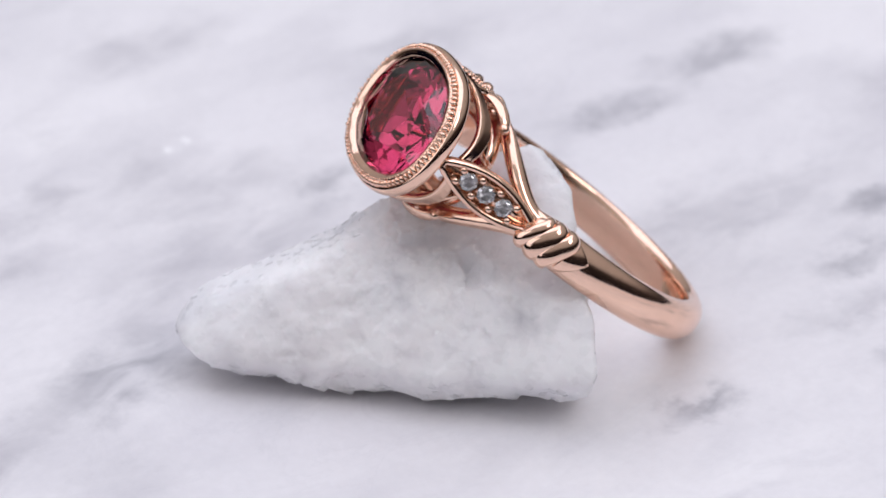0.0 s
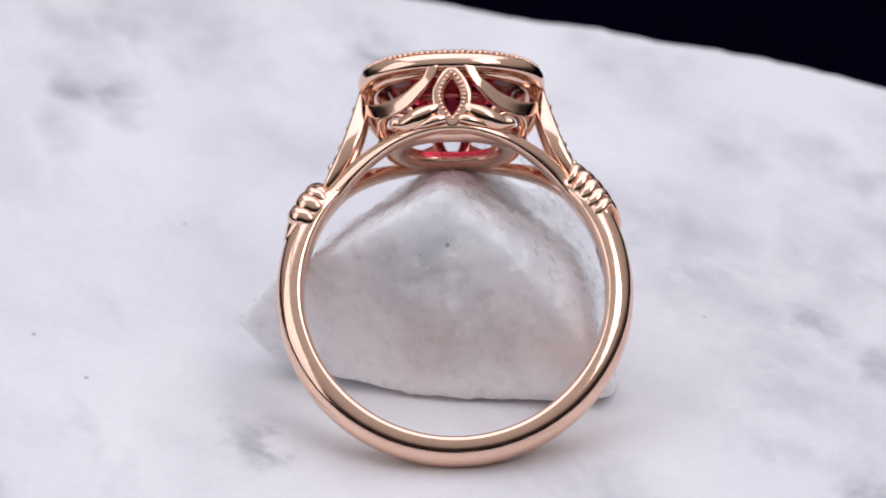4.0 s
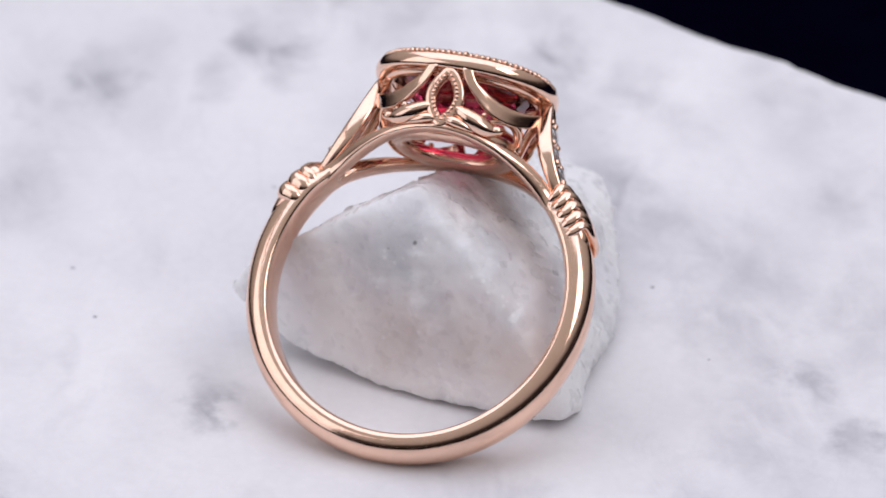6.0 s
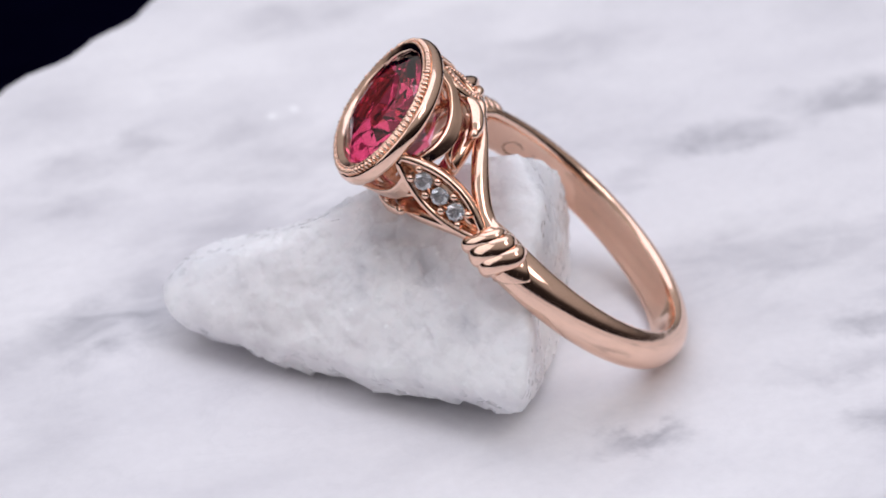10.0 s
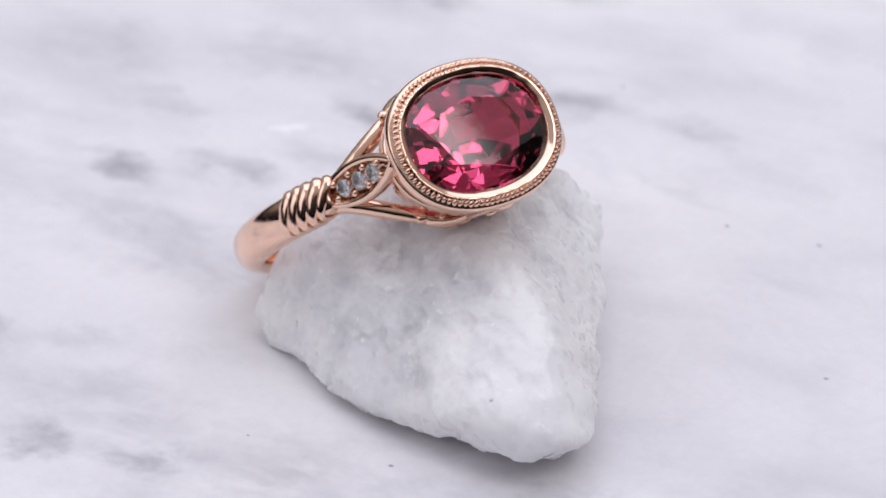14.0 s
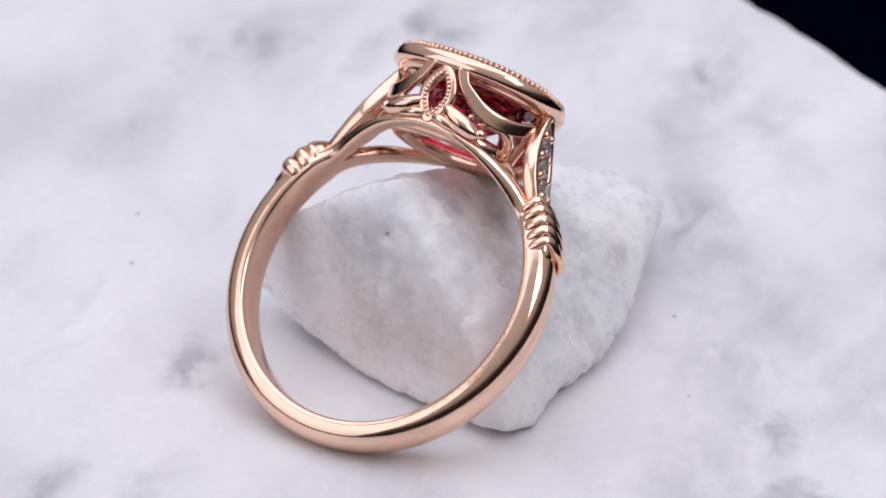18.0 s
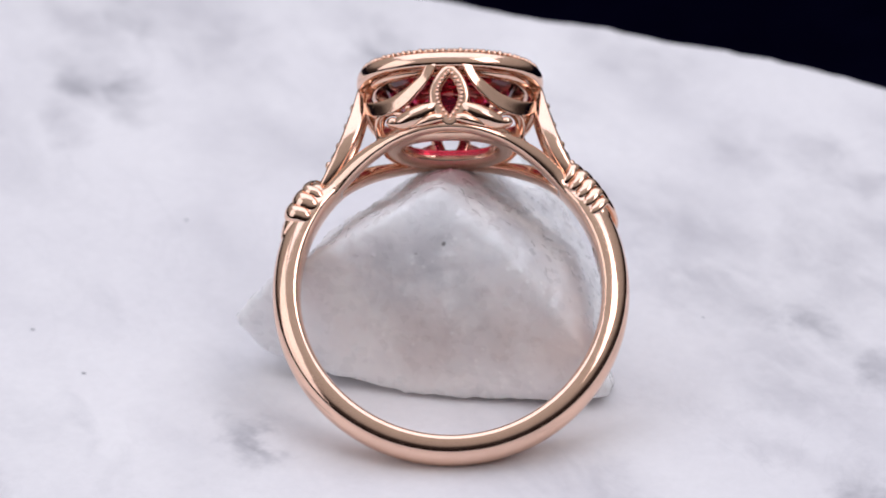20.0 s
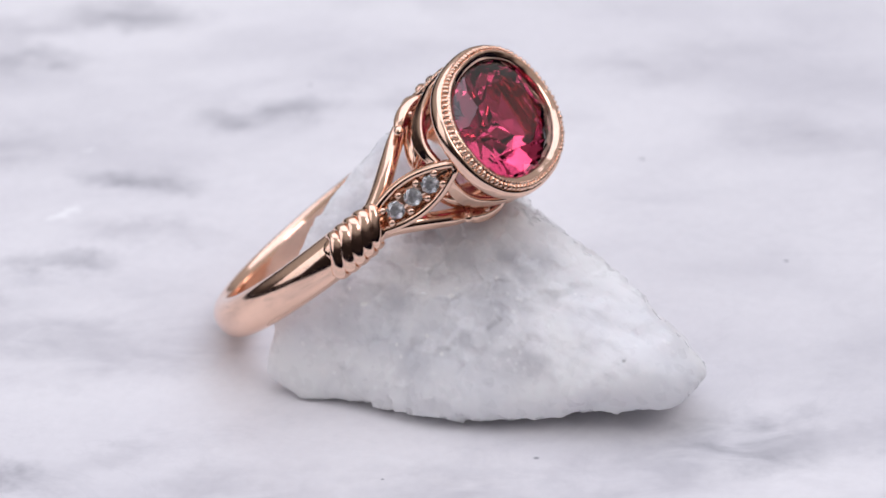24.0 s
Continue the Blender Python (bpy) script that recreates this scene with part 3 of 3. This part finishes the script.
def gem_shape(a, b, z):
    """Oval brilliant: table, stars, crown kites, upper and lower girdle facets, pavilion in three steps."""
    def at(k, step, h):
        return (*oval_point(a * k, b * k, 2 * math.pi * step / 16), z + h)

    verts, faces = [], []
    table = [len(verts) + i for i in range(8)]
    verts += [at(0.60, 2 * i, 0.64) for i in range(8)]
    mid = [len(verts) + i for i in range(8)]
    verts += [at(0.805, 2 * i + 1, 0.41) for i in range(8)]
    gt = [len(verts) + i for i in range(16)]
    verts += [at(1.0, i, 0.05) for i in range(16)]
    gb = [len(verts) + i for i in range(16)]
    verts += [at(1.0, i, -0.05) for i in range(16)]
    low = [len(verts) + i for i in range(16)]
    verts += [at(0.76, i + 0.5, -1.36) for i in range(16)]
    deep = [len(verts) + i for i in range(8)]
    verts += [at(0.42, 2 * i + 1, -2.54) for i in range(8)]
    keel = len(verts)
    verts += [(-0.14 * a, 0, z - 3.30), (0.14 * a, 0, z - 3.30)]
    faces.append(table)
    for i in range(8):
        j, k = (i + 1) % 8, (i - 1) % 8
        faces += [[table[i], table[j], mid[i]], [table[i], mid[i], gt[2 * i], mid[k]]]
        faces += [[mid[i], gt[2 * i + 1], gt[2 * i]], [mid[i], gt[(2 * i + 2) % 16], gt[2 * i + 1]]]
        faces += [[low[2 * i], low[2 * i + 1], deep[i]], [low[2 * i + 1], low[(2 * i + 2) % 16], deep[i]], [low[(2 * i + 2) % 16], deep[j], deep[i]]]
        ends = {0: [keel + 1], 1: [keel + 1, keel], 2: [keel], 3: [keel], 4: [keel], 5: [keel, keel + 1], 6: [keel + 1], 7: [keel + 1]}[i]
        faces.append([deep[i], deep[j], *ends[::-1]])
    for i in range(16):
        j = (i + 1) % 16
        faces += [[gb[i], gb[j], low[i]], [gb[j], low[j], low[i]]]
        faces.append([gt[i], gt[j], gb[j], gb[i]])
    return verts, faces


def seat_shape():
    """Tapered wall under the bezel that carries the gem."""
    rows = ((-0.95, 11.95), (-0.60, 11.92), (-0.66, 11.76), (-0.80, 11.62), (-0.98, 11.54), (-1.04, 11.60), (-0.98, 11.76))
    return lathe_oval([(BA + d, BB + d, z - 0.03) for d, z in rows], 96, True)


def engraving(body, phi, y, size):
    """Letters cut into the inside of the shank, reading along the finger circle."""
    data = bpy.data.curves.new("engraving", "FONT")
    data.body, data.size, data.extrude = body, 1.0, 0.0
    ob = bpy.data.objects.new("engraving", data)
    me = bpy.data.meshes.new_from_object(ob)
    verts = []
    for v in me.vertices:
        a = radians(phi) - v.co.x * size / INNER
        verts.append(((INNER - 0.012) * math.sin(a), y + v.co.y * size, (INNER - 0.012) * math.cos(a)))
    faces = [list(p.vertices) for p in me.polygons]
    bpy.data.meshes.remove(me)
    bpy.data.objects.remove(ob)
    bpy.data.curves.remove(data)
    return verts, faces


def maker_mark(phi, y, r):
    """A plain looped stroke beside the letters."""
    pts = []
    for i in range(40):
        t = 0.6 + 5.0 * i / 39
        a = radians(phi) - r * math.cos(t) * (1 + 0.10 * t) / INNER
        pts.append(((INNER - 0.004) * math.sin(a), y + r * 0.8 * math.sin(t), (INNER - 0.004) * math.cos(a)))
    return sweep(pts, lambda t: ellipse(0.055, 0.016, 6), lambda p: (p.x, 0, p.z))


def bezel_shape():
    """Rounded outer band, a slanted step for the beads, and a flat lip that slopes in to the gem."""
    rows = ((-0.98, 11.75), (-0.97, 12.54), (-0.95, 12.80), (-0.91, 12.85), (-0.80, 12.90), (-0.68, 12.96), (-0.57, 13.00), (-0.50, 12.97), (-0.42, 12.88),
            (-0.26, 12.72), (-0.18, 12.68), (-0.10, 12.67), (-0.03, 12.60), (0.02, 12.46), (0.035, 12.28), (0.02, 12.07), (-0.04, 11.92), (-0.16, 11.84), (-0.40, 11.80))
    verts, faces = lathe_oval([(BA + d, BB + d, z - 0.03) for d, z in rows], 160, True)
    # the lip is not quite even
    out = []
    for k, (x, y, z) in enumerate(verts):
        if 3 <= k // 160 <= 6:
            z += 0.03 * noise.noise((x * 1.6, y * 1.6, 2.0 + 0.4 * (k // 160)))
        out.append((x, y, z))
    return out, faces


def milgrain(a, b, z, count, r, tall=1.0):
    """A row of beads evenly spaced along an oval; tall ones lie up the slope of the step."""
    shapes = []
    fine = [oval_point(a, b, 2 * math.pi * i / 2000) for i in range(2001)]
    run = [0.0]
    for p, q in zip(fine, fine[1:]):
        run.append(run[-1] + math.dist(p, q))
    k = 0
    for i in range(count):
        s = run[-1] * i / count
        while run[k + 1] < s:
            k += 1
        out = Vector((fine[k][0] / a ** 2, fine[k][1] / b ** 2, 0)).normalized()
        slope = (Vector((0, 0, 1)) - out).normalized()
        size = r * (1 + 0.10 * math.sin(i * 1.9))
        centre = Vector((*fine[k], z + 0.015 * math.sin(i * 2.7)))
        verts, faces = ball((0, 0, 0), size, 8, 6)
        verts = [Vector(v) for v in verts]
        shapes.append(([tuple(centre + v + slope * v.dot(slope) * (tall - 1)) for v in verts], faces))
    return join(*shapes)


def petal_shapes(sy):
    """Pointed oval frame on the front or back of the gallery, and the row of beads round its opening."""
    loop, beads = [], []
    n = 36
    for side in (1, -1):
        for i in range(n):
            h = side * (1 - 2 * (i + 0.5) / n)
            w = side * 0.80 * math.cos(math.pi / 2 * h) ** 0.9
            loop.append(Vector((w, sy * (3.72 + 0.14 * h), 10.22 + 1.52 * h)))
    edge = sweep(loop, lambda t: ellipse(0.33, 0.25, 16, 3.2), (0, sy, 0), True)
    for i in range(0, 2 * n, 3):
        p = loop[i]
        q = Vector((p.x * 0.86, p.y + sy * 0.22, 10.22 + (p.z - 10.22) * 0.88))
        beads.append(ball(q, 0.15 + 0.012 * math.sin(i * 2.1), 8, 6))
    return edge, join(*beads)


def bowl(z):
    """Half width of the gallery's bowl at a height."""
    return float(np.interp(z, (8.6, 9.0, 9.6, 10.5, 11.2, 11.9), (3.8, 3.95, 4.2, 4.6, 4.85, 4.95)))


SWAG_ROWS = ((81, 12.05, 0.30), (76, 11.22, 0.29), (69, 10.74, 0.35), (59, 10.28, 0.44), (47, 10.06, 0.48), (35, 10.04, 0.48), (23, 10.20, 0.42), (12, 10.52, 0.34), (3, 10.86, 0.26))


def swag_shape(sx, sy):
    """Broad crescent in the bowl's wall, hung from the bezel beside the petal and at the shoulder; a half-moon opening lies above it."""
    mid = []
    for ang, z, wide in SWAG_ROWS:
        x, y = oval_point(bowl(z), bowl(z) - 0.95, radians(ang))
        mid.append((sx * x, sy * y, z))
    half = [wide for ang, z, wide in SWAG_ROWS]

    def sec(t):
        h = float(np.interp(t * 8, range(9), half))
        # rims stand along both edges, the upper one stronger
        out = []
        for a, b in ellipse(h, 0.22, 22, 2.7):
            up = a * sx * sy / h
            out.append((a, b + ((0.12 * max(0.0, -up) ** 3 + 0.05 * max(0.0, up) ** 3) if b > 0 else 0.0)))
        return out

    return sweep(curve(mid, 48), sec, lambda p: (p.x / BA ** 2, p.y / BB ** 2, -0.02))


def lower_arc_shape(sx, sy):
    """Strap that curls from the crescent's foot down to the base plate."""
    pts = []
    for ang, a, z in ((54, 4.02, 9.45), (46, 4.15, 9.68), (37, 4.24, 9.76), (28, 4.26, 9.62), (21, 4.18, 9.30), (17, 4.02, 8.90), (16, 3.86, 8.60)):
        x, y = oval_point(a, a - 0.85, radians(ang))
        pts.append((sx * x, sy * y, z))
    return sweep(curve(pts, 30), lambda t: ellipse(0.20, 0.30, 14, 2.6), lambda p: (p.x, p.y, 0))


def base_plate_shape():
    """Oval ring that closes the gallery next to the finger."""
    prof = []
    for i in range(18):
        t = 2 * math.pi * i / 18
        c, s = math.cos(t), math.sin(t)
        d = 0.66 * math.copysign(abs(c) ** 0.75, c)
        prof.append((3.24 + d, 2.50 + d, 8.60 + 0.50 * math.copysign(abs(s) ** 0.75, s)))
    return lathe_oval(prof, 96, True)


def stem_shape(sx):
    pts = curve([(sx * 3.75, 0, 8.5), (sx * 4.0, 0, 9.6), (sx * 4.45, 0, 10.8), (sx * 4.75, 0, 11.9)], 12)
    return sweep(pts, lambda t: ellipse(0.42, 0.26, 10), (1, 0, 0))


def arch_shape(sy):
    """Band from one knot to the other; its flat side runs along the finger circle and it passes under the petal."""
    half = [(54, 0.40), (48, 0.50), (43, 0.72), (37, 1.20), (31, 1.74), (25, 2.26), (19, 2.72), (12, 3.06), (6, 3.24)]
    half = [arc_point(phi, INNER + 0.01, y * sy) for phi, y in half]
    pts = curve(half + [(0, 3.30 * sy, INNER + 0.01)] + [(-x, y, z) for x, y, z in reversed(half)], 108)

    def sec(t):
        m = abs(2 * t - 1)
        k = min(1.0, max(0.0, (m - 0.12) / 0.55))
        k = k * k * (3 - 2 * k)
        return dome(0.48 + 0.02 * k, 0.46 + 0.46 * k, 0.26, 22)

    return sweep(pts, sec, lambda p: (p.x, 0, p.z))


def bud_shape(sx, sy):
    """Broad pointed leaf that springs from the petal's side and lies out along the band."""
    pts = curve([(sx * 0.70, sy * 3.62, 9.72), (sx * 1.25, sy * 3.72, 9.40), (sx * 1.95, sy * 3.62, 9.08), (sx * 2.60, sy * 3.34, 8.84), (sx * 3.20, sy * 2.98, 8.72)], 28)

    def sec(t):
        r = 0.50 * max(0.02, 1 - max(0.0, (t - 0.62) / 0.38) ** 3) ** 0.6 * (0.72 + 0.28 * math.sin(math.pi * t))
        return [(a, b + 0.42 * max(0.0, 1 - abs(a) / r) * r) for a, b in ellipse(r, r * 0.42, 18)]

    return sweep(pts, sec, (0, sy, 0))


def leaflet_shape(sx, sy):
    """Small pointed leaf under the larger one, beside the petal's foot."""
    pts = curve([(sx * 0.35, sy * 3.82, 8.95), (sx * 0.85, sy * 3.88, 8.86), (sx * 1.45, sy * 3.74, 8.70), (sx * 1.95, sy * 3.56, 8.52)], 20)

    def sec(t):
        r = 0.04 + 0.23 * math.sin(math.pi * min(1.0, t * 0.8 + 0.2)) ** 0.9
        return ellipse(r, r * 0.8, 14)

    return sweep(pts, sec, (0, sy, 0))


def joint_shape(sx, sy):
    """Rounded joint where the leaf's tip is soldered to the band."""
    return ball((sx * 3.12, sy * 3.05, 8.90), 0.33, 14, 10, (1.15, 1.0, 0.9))


def knob_shape(sx, sy):
    """Tiny ball where the leaf meets the crescent."""
    return ball((sx * 2.30, sy * 3.38, 9.62), 0.16, 10, 7, (1.2, 1, 1))


def build_ring():
    root = tagged(new("ring"), "polished rose gold ring with oval pink-red gem, leaning on stone", "ring")

    def add(name, shape, mat, parent=root, label="", smooth=True):
        shape = ([tuple((RING_PLACE @ (Vector(p) * MM)) / MM) for p in shape[0]], shape[1])
        return part(name, shape, mat, parent, label, smooth)

    add("shank", shank_shape(), GOLD)
    for side in (1, -1):
        knot = add("knot", mirror(knot_core(*((49.5, 67.0) if side > 0 else (45.5, 66.5))), side), GOLD, root, "wrapped rose gold knot on the shoulder")
        for sh in knot_coils(side):
            add("coil", sh, GOLD, knot)
        if side > 0:
            add("tongue", tongue_shape(63.0, 72.0), GOLD, knot)
        leaf = add("shoulder_leaf", mirror(leaf_rim(), side), GOLD, root, "leaf-shaped shoulder set with three small diamonds")
        add("bed", mirror(leaf_bed(), side), GOLD, leaf)
        for s in (0.31, 0.51, 0.71):
            p, w = leaf_line(s)
            add("diamond", mirror(brilliant(p - LEAF_OUT * 0.02, LEAF_OUT, 0.55), side), DIAMOND, leaf, "small round clear diamond", False)
        for s in (0.21, 0.41, 0.61, 0.81):
            p, w = leaf_line(s)
            for dy in (-1, 1):
                q = p + Vector((0, dy * max(0.2, w * 0.56), 0)) - LEAF_OUT * 0.02
                add("prong", mirror(ball(q, 0.21, 10, 7, (1, 1, 1.2)), side), GOLD, leaf)
        add("stem", stem_shape(side), GOLD)
    for sy in (1, -1):
        add("arch_wire", arch_shape(sy), GOLD)
        edge, beads = petal_shapes(sy)
        petal = add("petal", edge, GOLD, root, "pointed oval frame edged with fine beads")
        add("milgrain", beads, GOLD, petal)
        for sx in (1, -1):
            add("swag", swag_shape(sx, sy), GOLD)
            add("lower_arc", lower_arc_shape(sx, sy), GOLD)
            add("bud", bud_shape(sx, sy), GOLD)
            add("leaflet", leaflet_shape(sx, sy), GOLD)
            add("knob", knob_shape(sx, sy), GOLD)
            add("joint", joint_shape(sx, sy), GOLD)
    add("base_plate", base_plate_shape(), GOLD)
    bezel = add("bezel", bezel_shape(), GOLD, root, "oval rose gold bezel edged with rows of fine beads")
    add("milgrain", milgrain(BA - 0.31, BB - 0.31, 12.79, 88, 0.145, 1.35), GOLD, bezel)
    add("milgrain", milgrain(BA - 0.53, BB - 0.53, 12.94, 120, 0.065), GOLD, bezel)
    add("seat", seat_shape(), GOLD, bezel)
    mark = add("hallmark", engraving("14K", -84.0, -0.72, 1.0), ENGRAVED, root, "engraved karat mark inside the shank", False)
    add("maker_mark", maker_mark(-76.5, -0.35, 0.55), ENGRAVED, mark)
    add("gem", gem_shape(BA - 0.88, BB - 0.88, 12.55), RUBY, root, "oval faceted pink-red gemstone", False)
    return root


SLAB = build_slab()
ROCK = build_stone()
RING = build_ring()

backdrop = new("backdrop", mesh_of("backdrop", [(-420, -420, -SLAB_THICK), (420, -420, -SLAB_THICK), (420, 420, -SLAB_THICK), (-420, 420, -SLAB_THICK)],
                                   [[0, 1, 2, 3]], BLACK, False))
tagged(backdrop, "matt black cloth under the marble slab", "backdrop", kind="structure")


def motions():
    for thing in (SLAB, ROCK, RING):
        walk(thing, [(t, pose(0, 0, 0, 0, 0, a)) for t, a in TURN])


motions()
